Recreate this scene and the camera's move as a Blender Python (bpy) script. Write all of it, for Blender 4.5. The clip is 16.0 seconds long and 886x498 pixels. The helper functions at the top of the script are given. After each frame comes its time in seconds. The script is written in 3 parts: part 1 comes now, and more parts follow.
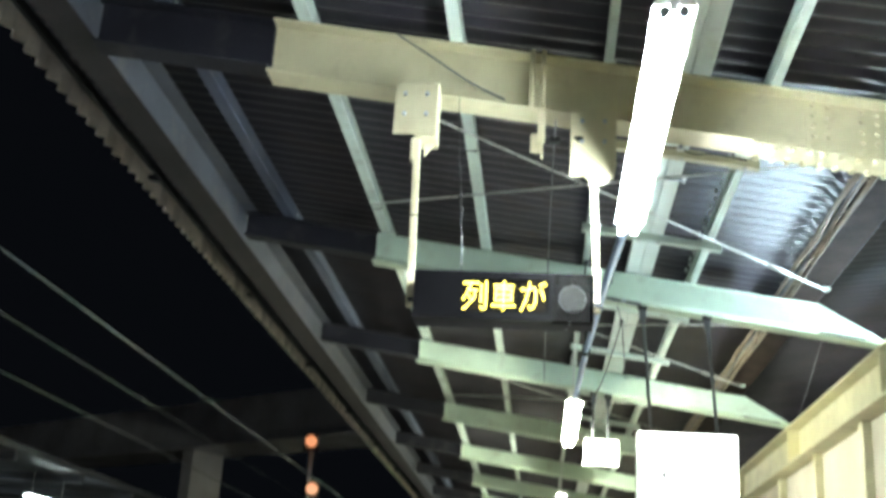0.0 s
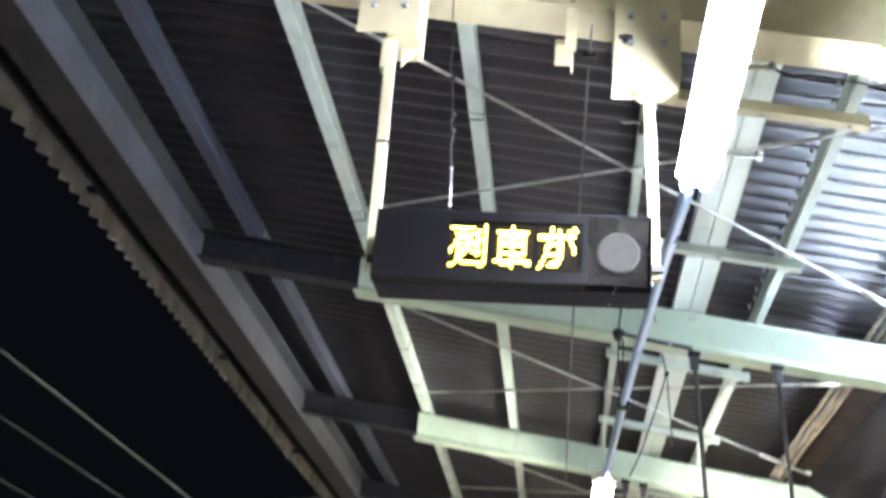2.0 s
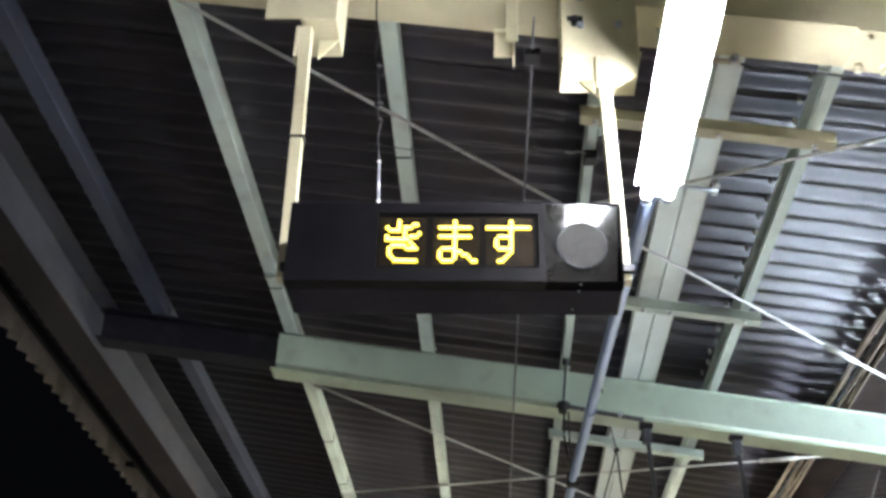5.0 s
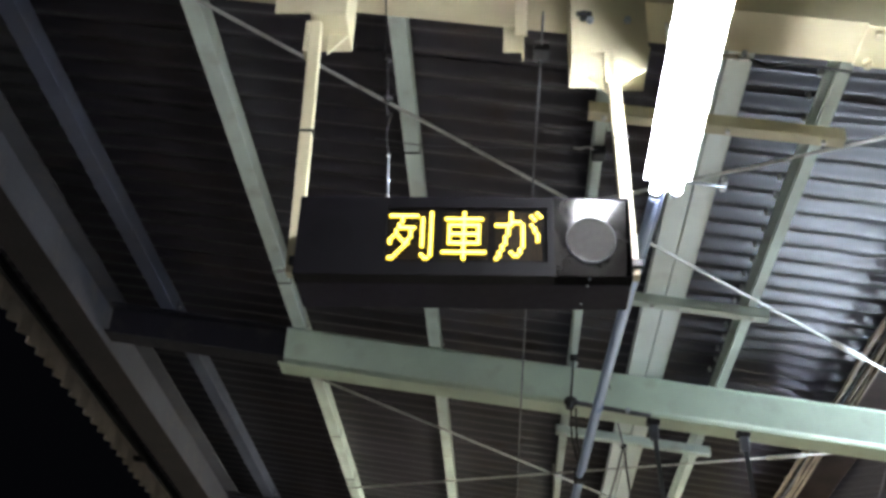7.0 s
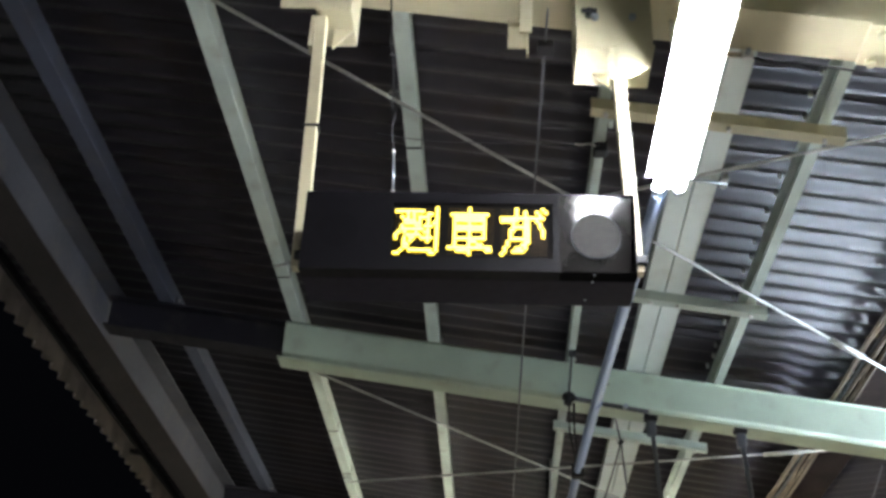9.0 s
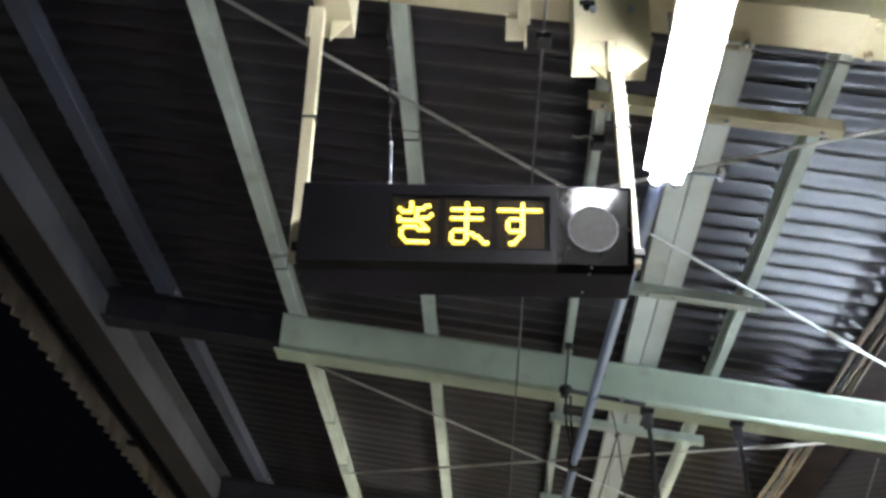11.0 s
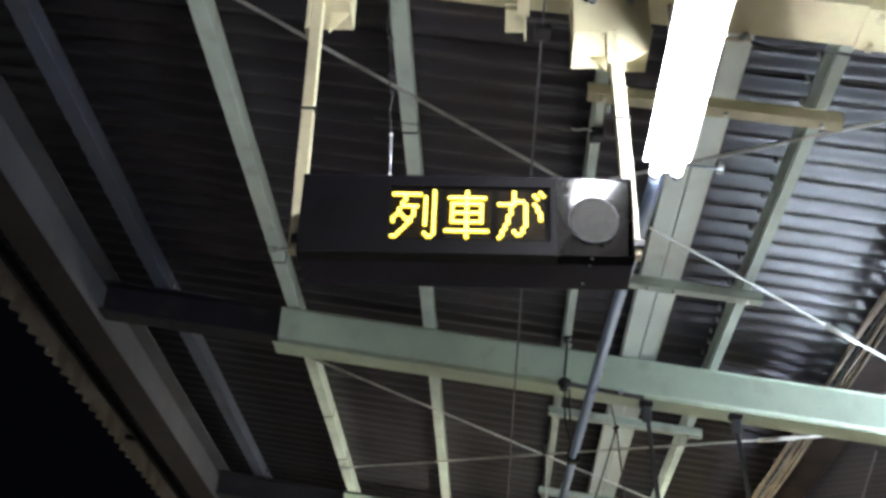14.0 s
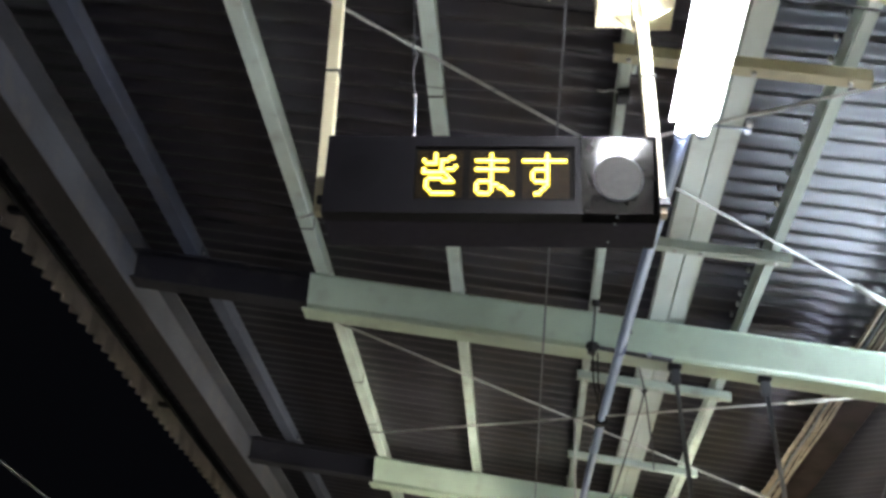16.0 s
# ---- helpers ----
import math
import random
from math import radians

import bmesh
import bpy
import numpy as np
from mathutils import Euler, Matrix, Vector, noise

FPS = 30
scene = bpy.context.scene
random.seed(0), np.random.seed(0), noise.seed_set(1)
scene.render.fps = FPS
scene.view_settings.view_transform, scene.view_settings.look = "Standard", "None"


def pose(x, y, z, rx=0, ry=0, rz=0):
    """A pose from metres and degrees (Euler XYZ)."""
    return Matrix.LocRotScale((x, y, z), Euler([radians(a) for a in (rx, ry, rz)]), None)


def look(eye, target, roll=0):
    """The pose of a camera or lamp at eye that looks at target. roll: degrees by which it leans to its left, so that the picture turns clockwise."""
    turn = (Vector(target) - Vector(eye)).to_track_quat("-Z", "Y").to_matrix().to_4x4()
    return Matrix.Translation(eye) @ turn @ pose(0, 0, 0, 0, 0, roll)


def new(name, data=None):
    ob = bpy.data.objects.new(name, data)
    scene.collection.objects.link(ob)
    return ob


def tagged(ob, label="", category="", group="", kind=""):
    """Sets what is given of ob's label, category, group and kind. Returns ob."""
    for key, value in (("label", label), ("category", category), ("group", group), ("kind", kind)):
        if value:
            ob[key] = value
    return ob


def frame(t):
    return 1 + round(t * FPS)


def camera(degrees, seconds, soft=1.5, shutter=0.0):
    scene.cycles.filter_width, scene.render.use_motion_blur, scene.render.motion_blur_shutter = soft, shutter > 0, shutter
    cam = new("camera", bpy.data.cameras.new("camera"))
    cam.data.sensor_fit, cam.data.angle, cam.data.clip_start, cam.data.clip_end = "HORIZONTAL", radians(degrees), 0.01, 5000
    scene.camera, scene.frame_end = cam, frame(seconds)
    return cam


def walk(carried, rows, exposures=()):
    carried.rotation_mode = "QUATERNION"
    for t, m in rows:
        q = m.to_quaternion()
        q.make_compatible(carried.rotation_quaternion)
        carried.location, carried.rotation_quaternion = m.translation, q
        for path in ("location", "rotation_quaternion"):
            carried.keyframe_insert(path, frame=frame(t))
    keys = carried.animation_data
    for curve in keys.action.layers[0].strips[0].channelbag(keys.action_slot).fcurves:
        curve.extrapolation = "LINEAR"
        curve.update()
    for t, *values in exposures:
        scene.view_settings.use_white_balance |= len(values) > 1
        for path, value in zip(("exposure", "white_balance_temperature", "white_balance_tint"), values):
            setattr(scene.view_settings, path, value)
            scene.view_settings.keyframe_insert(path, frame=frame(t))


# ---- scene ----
cam = camera(42.7, 16.0, soft=3.2, shutter=0.5)
PATH = [
    (0, (0.241, -5.417, 1.487), (0.048, -3.535, 2.136), 3.6),
    (0.5, (0.227, -4.784, 1.485), (0.058, -2.947, 2.259), 3.2),
    (1, (0.191, -4.249, 1.477), (0.057, -2.399, 2.225), 3.2),
    (1.5, (0.176, -3.792, 1.496), (0.015, -1.932, 2.215), 2.2),
    (2, (0.212, -3.312, 1.555), (-0.023, -1.512, 2.395), 5.3),
    (2.5, (0.166, -2.917, 1.518), (0.008, -1.164, 2.466), 3.8),
    (3, (0.131, -2.672, 1.489), (0.007, -0.929, 2.461), 2.4),
    (3.5, (0.112, -2.583, 1.518), (0.002, -0.879, 2.559), 2.3),
    (6, (0.1406, -2.5812, 1.5112), (0.036, -0.8765, 2.5518), 2.07),
    (6.5, (0.138, -2.5901, 1.5071), (0.0275, -0.8868, 2.5495), 2.25),
    (7, (0.1258, -2.5844, 1.5074), (0.009, -0.8772, 2.5427), 2.51),
    (7.5, (0.1144, -2.5942, 1.5047), (0.0108, -0.8836, 2.5357), 2.47),
    (8, (0.1061, -2.5967, 1.502), (0.0012, -0.8873, 2.5349), 2.76),
    (8.5, (0.1013, -2.6024, 1.5018), (0.0007, -0.8909, 2.5317), 2.77),
    (9, (0.097, -2.5949, 1.5016), (-0.0102, -0.8827, 2.5298), 2.73),
    (11.5, (0.0982, -2.5923, 1.4994), (-0.0036, -0.8726, 2.5154), 2.82),
    (12, (0.0991, -2.5843, 1.4953), (-0.0079, -0.8686, 2.5175), 2.69),
    (12.5, (0.0929, -2.5854, 1.496), (-0.007, -0.8654, 2.5117), 2.6),
    (13, (0.098, -2.574, 1.497), (-0.0039, -0.8562, 2.5163), 2.7),
    (13.5, (0.0928, -2.5876, 1.4941), (-0.0069, -0.8711, 2.5156), 2.71),
    (14, (0.0901, -2.5856, 1.4935), (-0.0076, -0.8619, 2.5031), 2.65),
    (14.5, (0.0943, -2.5859, 1.4873), (0.0003, -0.8591, 2.4919), 2.82),
    (15, (0.1025, -2.5861, 1.4873), (-0.0187, -0.8527, 2.4775), 2.74),
    (15.5, (0.0989, -2.5756, 1.4783), (-0.0263, -0.8255, 2.4382), 2.46),
    (16, (0.1019, -2.5814, 1.4689), (-0.0462, -0.8328, 2.4283), 2.93),
]
EXPOSURES = [(0, 1.56, 6150, -6), (1.0, 1.66, 6150, -3), (1.7, 1.79, 6150, 7), (3.0, 1.75, 6200, 13), (3.7, 1.67, 6300, 13), (5.6, 0.56, 6500, 9), (6.5, 0.50, 6500, 9), (14.5, 0.48, 6500, 9), (15.5, 0.57, 6500, 9), (16.0, 0.76, 6500, 9)]
walk(cam, [(t, look(eye, target, roll)) for t, eye, target, roll in PATH], EXPOSURES)
# ---- body

# ---------------------------------------------------------------- light
world = bpy.data.worlds.new("night")
scene.world = world
world.use_nodes = True
world.node_tree.nodes["Background"].inputs[0].default_value = (0.30, 0.32, 0.45, 1)
world.node_tree.nodes["Background"].inputs[1].default_value = 0.003
LAMP_POWER = 112.0       # emission of the fluorescent tubes
LED_POWER = 3.4

# slope of the canopy: z = height at x = 0 minus SLOPE * x
SLOPE = 0.14
BEAM_TOP = 4.655        # rafter top, which carries the purlins
ROOF = 4.775            # underside of the sheets


# ---------------------------------------------------------------- materials
def material(name, colour, rough=0.5, metal=0.0, var=0.25, scale=3.0, bump=0.15, fine=40.0, stain=None, spec=0.5, stain_amount=0.5, per_object=0.0):
    m = bpy.data.materials.new(name)
    m.use_nodes = True
    nt = m.node_tree
    n, l = nt.nodes, nt.links
    bsdf = n["Principled BSDF"]
    coord = n.new("ShaderNodeTexCoord")
    big = n.new("ShaderNodeTexNoise")
    big.inputs["Scale"].default_value, big.inputs["Detail"].default_value = scale, 6
    small = n.new("ShaderNodeTexNoise")
    small.inputs["Scale"].default_value, small.inputs["Detail"].default_value = fine, 4
    l.new(coord.outputs["Object"], big.inputs["Vector"])
    l.new(coord.outputs["Object"], small.inputs["Vector"])
    ramp = n.new("ShaderNodeMapRange")
    ramp.inputs[1].default_value, ramp.inputs[2].default_value = 0.35, 0.7
    ramp.inputs[3].default_value, ramp.inputs[4].default_value = 1 - var, 1 + var * 0.4
    l.new(big.outputs["Fac"], ramp.inputs[0])
    mul = n.new("ShaderNodeMix")
    mul.data_type, mul.blend_type = "RGBA", "MULTIPLY"
    mul.inputs[0].default_value = 1
    mul.inputs[6].default_value = (*colour, 1)
    grey = n.new("ShaderNodeCombineColor")
    for i in range(3):
        l.new(ramp.outputs[0], grey.inputs[i])
    l.new(grey.outputs[0], mul.inputs[7])
    out = mul.outputs[2]
    if stain:
        st = n.new("ShaderNodeTexNoise")
        st.inputs["Scale"].default_value, st.inputs["Detail"].default_value = scale * 2.7, 8
        l.new(coord.outputs["Object"], st.inputs["Vector"])
        sr = n.new("ShaderNodeMapRange")
        sr.inputs[1].default_value, sr.inputs[2].default_value = 0.55, 0.75
        sr.inputs[4].default_value = stain_amount
        l.new(st.outputs["Fac"], sr.inputs[0])
        mx = n.new("ShaderNodeMix")
        mx.data_type = "RGBA"
        l.new(sr.outputs[0], mx.inputs[0])
        l.new(out, mx.inputs[6])
        mx.inputs[7].default_value = (*stain, 1)
        out = mx.outputs[2]
    if per_object:
        info = n.new("ShaderNodeObjectInfo")
        pr = n.new("ShaderNodeMapRange")
        pr.inputs[3].default_value, pr.inputs[4].default_value = 1 - per_object, 1 + per_object
        l.new(info.outputs["Random"], pr.inputs[0])
        hv = n.new("ShaderNodeHueSaturation")
        l.new(pr.outputs[0], hv.inputs["Value"])
        l.new(out, hv.inputs["Color"])
        out = hv.outputs[0]
    l.new(out, bsdf.inputs["Base Color"])
    rr = n.new("ShaderNodeMapRange")
    rr.inputs[3].default_value, rr.inputs[4].default_value = max(0.03, rough - 0.12 if rough > 0.2 else 0.04), min(1, rough + 0.12 if rough > 0.2 else 0.10)
    l.new(small.outputs["Fac"], rr.inputs[0])
    l.new(rr.outputs[0], bsdf.inputs["Roughness"])
    bsdf.inputs["Metallic"].default_value = metal
    bsdf.inputs["Specular IOR Level"].default_value = spec
    if bump:
        bn = n.new("ShaderNodeBump")
        bn.inputs["Strength"].default_value, bn.inputs["Distance"].default_value = bump, 0.004
        l.new(small.outputs["Fac"], bn.inputs["Height"])
        l.new(bn.outputs[0], bsdf.inputs["Normal"])
    return m


def glow(name, colour, power, base=(0.8, 0.8, 0.8)):
    m = bpy.data.materials.new(name)
    m.use_nodes = True
    b = m.node_tree.nodes["Principled BSDF"]
    b.inputs["Base Color"].default_value = (*base, 1)
    b.inputs["Emission Color"].default_value = (*colour, 1)
    b.inputs["Emission Strength"].default_value = power
    return m


CREAM = material("cream_paint", (0.63, 0.58, 0.38), 0.45, var=0.18, scale=2.0, stain=(0.30, 0.24, 0.14), stain_amount=0.35)
GREEN = material("pale_green_paint", (0.61, 0.73, 0.58), 0.42, var=0.18, scale=2.0, stain=(0.30, 0.28, 0.22), stain_amount=0.35)
PURLIN = material("pale_green_grey_paint", (0.62, 0.71, 0.64), 0.45, var=0.2, scale=2.5, stain=(0.26, 0.24, 0.19), stain_amount=0.4)
DARKSTEEL = material("dark_blue_grey_steel", (0.022, 0.021, 0.030), 0.5, var=0.35, scale=2.0, stain=(0.09, 0.08, 0.075))
BLUEGREY = material("blue_grey_steel", (0.070, 0.080, 0.115), 0.5, var=0.3, scale=2.0, stain=(0.09, 0.08, 0.075))
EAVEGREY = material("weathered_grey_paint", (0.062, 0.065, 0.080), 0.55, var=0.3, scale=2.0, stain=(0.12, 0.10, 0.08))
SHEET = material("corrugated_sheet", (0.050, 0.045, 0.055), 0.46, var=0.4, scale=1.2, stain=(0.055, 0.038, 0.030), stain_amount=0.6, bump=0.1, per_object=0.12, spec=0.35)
CONDUIT = material("blue_grey_conduit", (0.38, 0.49, 0.72), 0.33, metal=0.15, var=0.12, scale=3.0, bump=0.0, fine=1.5)
GALV = material("galvanised_steel", (0.45, 0.50, 0.56), 0.35, metal=0.8, var=0.25, scale=6.0)
RODMAT = material("brace_rod_paint", (0.72, 0.73, 0.70), 0.4, var=0.25, scale=5.0, stain=(0.25, 0.2, 0.15))
BLACK = material("black_rubber", (0.015, 0.015, 0.017), 0.6, var=0.3)
HOUSING = material("black_sheet_metal", (0.019, 0.016, 0.029), 0.6, var=0.3, scale=4.0, bump=0.08, spec=0.2)
ACRYLIC = material("black_acrylic", (0.014, 0.013, 0.012), 0.15, var=0.2, scale=5.0, bump=0.0, stain=(0.05, 0.047, 0.042), stain_amount=0.4)
MATTBLACK = material("matt_black_panel", (0.003, 0.003, 0.003), 0.85, var=0.2, spec=0.05)
FRONT = material("black_front_panel", (0.0045, 0.004, 0.005), 0.45, var=0.25, scale=3.0, bump=0.02, spec=0.1)
GRILLE = material("speaker_grille", (0.045, 0.043, 0.038), 0.65, var=0.25, scale=70.0, bump=0.5, fine=260, spec=0.15)
WIRE = material("cable_sheath", (0.12, 0.125, 0.14), 0.5, var=0.3)
RUST = material("rusty_gutter", (0.22, 0.175, 0.125), 0.7, var=0.4, scale=4.0, stain=(0.16, 0.09, 0.05), stain_amount=0.7)
DARKGUT = material("dark_gutter", (0.03, 0.02, 0.017), 0.88, var=0.4, scale=4.0, spec=0.1)
EAVEBROWN = material("dark_brown_flange", (0.022, 0.019, 0.020), 0.6, var=0.35, scale=2.0, stain=(0.05, 0.035, 0.03))
FLASHING = material("weathered_brown_flashing", (0.74, 0.66, 0.60), 0.6, var=0.35, scale=3.0, stain=(0.16, 0.11, 0.08))
DULLCREAM = material("dull_cream_paint", (0.47, 0.41, 0.30), 0.55, var=0.25, scale=3.0, stain=(0.22, 0.16, 0.10))
WALLPAINT = material("cream_wall_panel", (0.58, 0.52, 0.42), 0.6, var=0.15, scale=1.5, stain=(0.4, 0.33, 0.25), stain_amount=0.3)
CONCRETE = material("platform_concrete", (0.34, 0.33, 0.32), 0.85, var=0.3, scale=1.0, stain=(0.18, 0.17, 0.15))
BALLAST = material("track_ballast", (0.13, 0.115, 0.10), 0.95, var=0.5, scale=14.0, bump=0.8)
FARSTEEL = material("distant_grey_steel", (0.58, 0.56, 0.60), 0.7, var=0.3, scale=0.6)
WHITEBODY = material("white_lamp_body", (0.80, 0.80, 0.76), 0.4, var=0.08, scale=4.0)
DUCT = material("pale_duct_paint", (0.78, 0.85, 0.80), 0.4, var=0.12, scale=2.0, stain=(0.35, 0.33, 0.28), stain_amount=0.3)
TUBE = glow("fluorescent_tube", (0.98, 1.0, 1.10), LAMP_POWER)
TUBE_HIGH = glow("high_output_tube", (0.84, 0.98, 1.18), LAMP_POWER * 1.6)
TUBE_WARM = glow("warm_white_tube", (1.0, 0.95, 0.80), LAMP_POWER * 1.35)
TUBE_DIM = glow("dim_tube", (0.95, 1.0, 1.0), LAMP_POWER * 0.3)
SIGNWHITE = glow("lit_white_acrylic", (1.0, 1.0, 0.97), 3.0)
LED = glow("amber_led_lens", (1.0, 0.76, 0.012), LED_POWER * 0.34, (0.25, 0.13, 0.01))
LEDCORE = glow("amber_led_die", (1.0, 0.84, 0.15), LED_POWER, (0.3, 0.2, 0.05))
LEDOFF = material("unlit_led", (0.05, 0.026, 0.004), 0.5, var=0.2, spec=0.2)
ORANGE = glow("orange_lamp", (1.0, 0.33, 0.14), 0.32)


# ---------------------------------------------------------------- mesh helpers
def part(name, bm, mat, parent=None, label=""):
    bmesh.ops.recalc_face_normals(bm, faces=bm.faces[:])
    me = bpy.data.meshes.new(name)
    bm.to_mesh(me)
    bm.free()
    me.materials.append(mat)
    ob = new(name, me)
    ob.parent = parent
    if label:
        tagged(ob, label)
    return ob


def thing(name, label, category, group="", kind="", at=(0, 0, 0)):
    ob = new(name)
    ob.empty_display_size = 0.1
    ob.location = at
    return tagged(ob, label, category, group, kind)


def box(x0, x1, y0, y1, z0, z1, bevel=0.0, bm=None, shear=0.0):
    """A box; with shear its ends follow the canopy's fall along x."""
    own = bm is None
    b = bmesh.new()
    v = [b.verts.new((x, y, z - shear * x)) for x in (x0, x1) for y in (y0, y1) for z in (z0, z1)]
    for q in ((0, 1, 3, 2), (4, 6, 7, 5), (0, 4, 5, 1), (2, 3, 7, 6), (0, 2, 6, 4), (1, 5, 7, 3)):
        b.faces.new([v[i] for i in q])
    if bevel:
        bmesh.ops.bevel(b, geom=b.edges[:], offset=bevel, segments=2, affect="EDGES", profile=0.5)
    if own:
        return b
    merge(bm, b)
    return bm


def merge(bm, b):
    table = {v: bm.verts.new(v.co) for v in b.verts}
    for f in b.faces:
        g = bm.faces.new([table[v] for v in f.verts])
        g.smooth = f.smooth
    b.free()


def tube(p, q, r, n=10, bm=None, r2=None):
    own = bm is None
    b = bm or bmesh.new()
    p, q = Vector(p), Vector(q)
    turn = (q - p).to_track_quat("Z", "Y").to_matrix()
    rings = []
    for c, rad in ((p, r), (q, r if r2 is None else r2)):
        rings.append([b.verts.new(c + turn @ Vector((rad * math.cos(2 * math.pi * i / n), rad * math.sin(2 * math.pi * i / n), 0))) for i in range(n)])
    for i in range(n):
        f = b.faces.new((rings[0][i], rings[0][(i + 1) % n], rings[1][(i + 1) % n], rings[1][i]))
        f.smooth = True
    b.faces.new(rings[0][::-1])
    b.faces.new(rings[1])
    return b


def cord(points, r, n=8, bm=None):
    """A cable through points, rounded by a Catmull-Rom curve."""
    b = bm or bmesh.new()
    pts = [Vector(p) for p in points]
    ext = [pts[0] * 2 - pts[1]] + pts + [pts[-1] * 2 - pts[-2]]
    fine = []
    for i in range(1, len(ext) - 2):
        for k in range(6):
            t = k / 6
            a, c, d, e = ext[i - 1], ext[i], ext[i + 1], ext[i + 2]
            fine.append(0.5 * (2 * c + (d - a) * t + (2 * a - 5 * c + 4 * d - e) * t * t + (3 * c - a - 3 * d + e) * t ** 3))
    fine.append(pts[-1])
    rings = []
    for i, c in enumerate(fine):
        d = fine[min(i + 1, len(fine) - 1)] - fine[max(i - 1, 0)]
        turn = d.to_track_quat("Z", "Y").to_matrix()
        rings.append([b.verts.new(c + turn @ Vector((r * math.cos(2 * math.pi * j / n), r * math.sin(2 * math.pi * j / n), 0))) for j in range(n)])
    for s, t in zip(rings, rings[1:]):
        for j in range(n):
            f = b.faces.new((s[j], s[(j + 1) % n], t[(j + 1) % n], t[j]))
            f.smooth = True
    b.faces.new(rings[0][::-1])
    b.faces.new(rings[-1])
    return b


def prism(profile, axis, a, b_, bm=None):
    """A closed outline swept along an axis: 'y' takes (x, z) pairs, 'x' takes (y, z) pairs with the canopy's fall."""
    b = bm or bmesh.new()
    rings = []
    for s in (a, b_):
        if axis == "y":
            rings.append([b.verts.new((u, s, v)) for u, v in profile])
        else:
            rings.append([b.verts.new((s, u, v - SLOPE * s)) for u, v in profile])
    n = len(profile)
    for i in range(n):
        b.faces.new((rings[0][i], rings[0][(i + 1) % n], rings[1][(i + 1) % n], rings[1][i]))
    b.faces.new(rings[0][::-1])
    b.faces.new(rings[1])
    return b


def fall(x, z0=BEAM_TOP):
    return z0 - SLOPE * x


# ---------------------------------------------------------------- platform, tracks, wall
tagged(part("platform_floor", box(-2.6, 6.5, -14, 48, -1.1, 0.0), CONCRETE), "grey concrete station platform slab under the canopy", "floor", kind="structure")
tagged(part("ground", box(-60, 60, -60, 140, -1.4, -1.1), BALLAST), "dark ballast ground carrying the railway tracks", "ground", kind="structure")

girder = thing("girder", "cream painted steel girder along the column line of the platform", "girder", kind="structure")
part("top_flange", box(2.93, 3.25, -13, 47, 3.955, 3.975), CREAM, girder)
part("web", box(3.08, 3.10, -13, 47, 3.575, 3.955), CREAM, girder)
part("bottom_flange", box(2.93, 3.25, -13, 47, 3.555, 3.575), CREAM, girder)
for i in range(16):
    part("stiffener", box(2.95, 3.08, -10.9 + 3.72 * i, -10.885 + 3.72 * i, 3.575, 3.955), CREAM, girder)

wall = thing("wall_east", "cream panelled partition wall with steel posts below the girder", "wall", kind="structure")
for i in range(24):
    y = -8.0 + 1.86 * i
    part("wall_panel", box(3.12, 3.17, y + 0.07, y + 1.79, 0.0, 3.553, 0.006), WALLPAINT, wall)
    part("post", box(3.04, 3.18, y - 0.068, y + 0.068, 0.0, 3.553, 0.008), CREAM, wall)


# ---------------------------------------------------------------- canopy steel
def channel(y0, y1, z0, z1, xa, xb, rad=0.024, t=0.008):
    """A cold-formed steel channel with rounded corners, its web towards -y, falling along x."""
    outer = [(y1, z0)] + [(y0 + rad - rad * math.sin(k * math.pi / 12), z0 + rad - rad * math.cos(k * math.pi / 12)) for k in range(7)]
    outer += [(y0 + rad - rad * math.cos(k * math.pi / 12), z1 - rad + rad * math.sin(k * math.pi / 12)) for k in range(7)] + [(y1, z1)]
    q = rad - t
    inner = [(y1, z1 - t)] + [(y0 + rad - q * math.sin(k * math.pi / 12), z1 - rad + q * math.cos(k * math.pi / 12)) for k in range(7)]
    inner += [(y0 + rad - q * math.cos(k * math.pi / 12), z0 + rad - q * math.sin(k * math.pi / 12)) for k in range(7)] + [(y1, z0 + t)]
    b = prism(outer + inner, "x", xa, xb)
    for f in b.faces:
        f.smooth = len(f.verts) == 4 and f.calc_area() < 0.012 * (xb - xa)
    return b


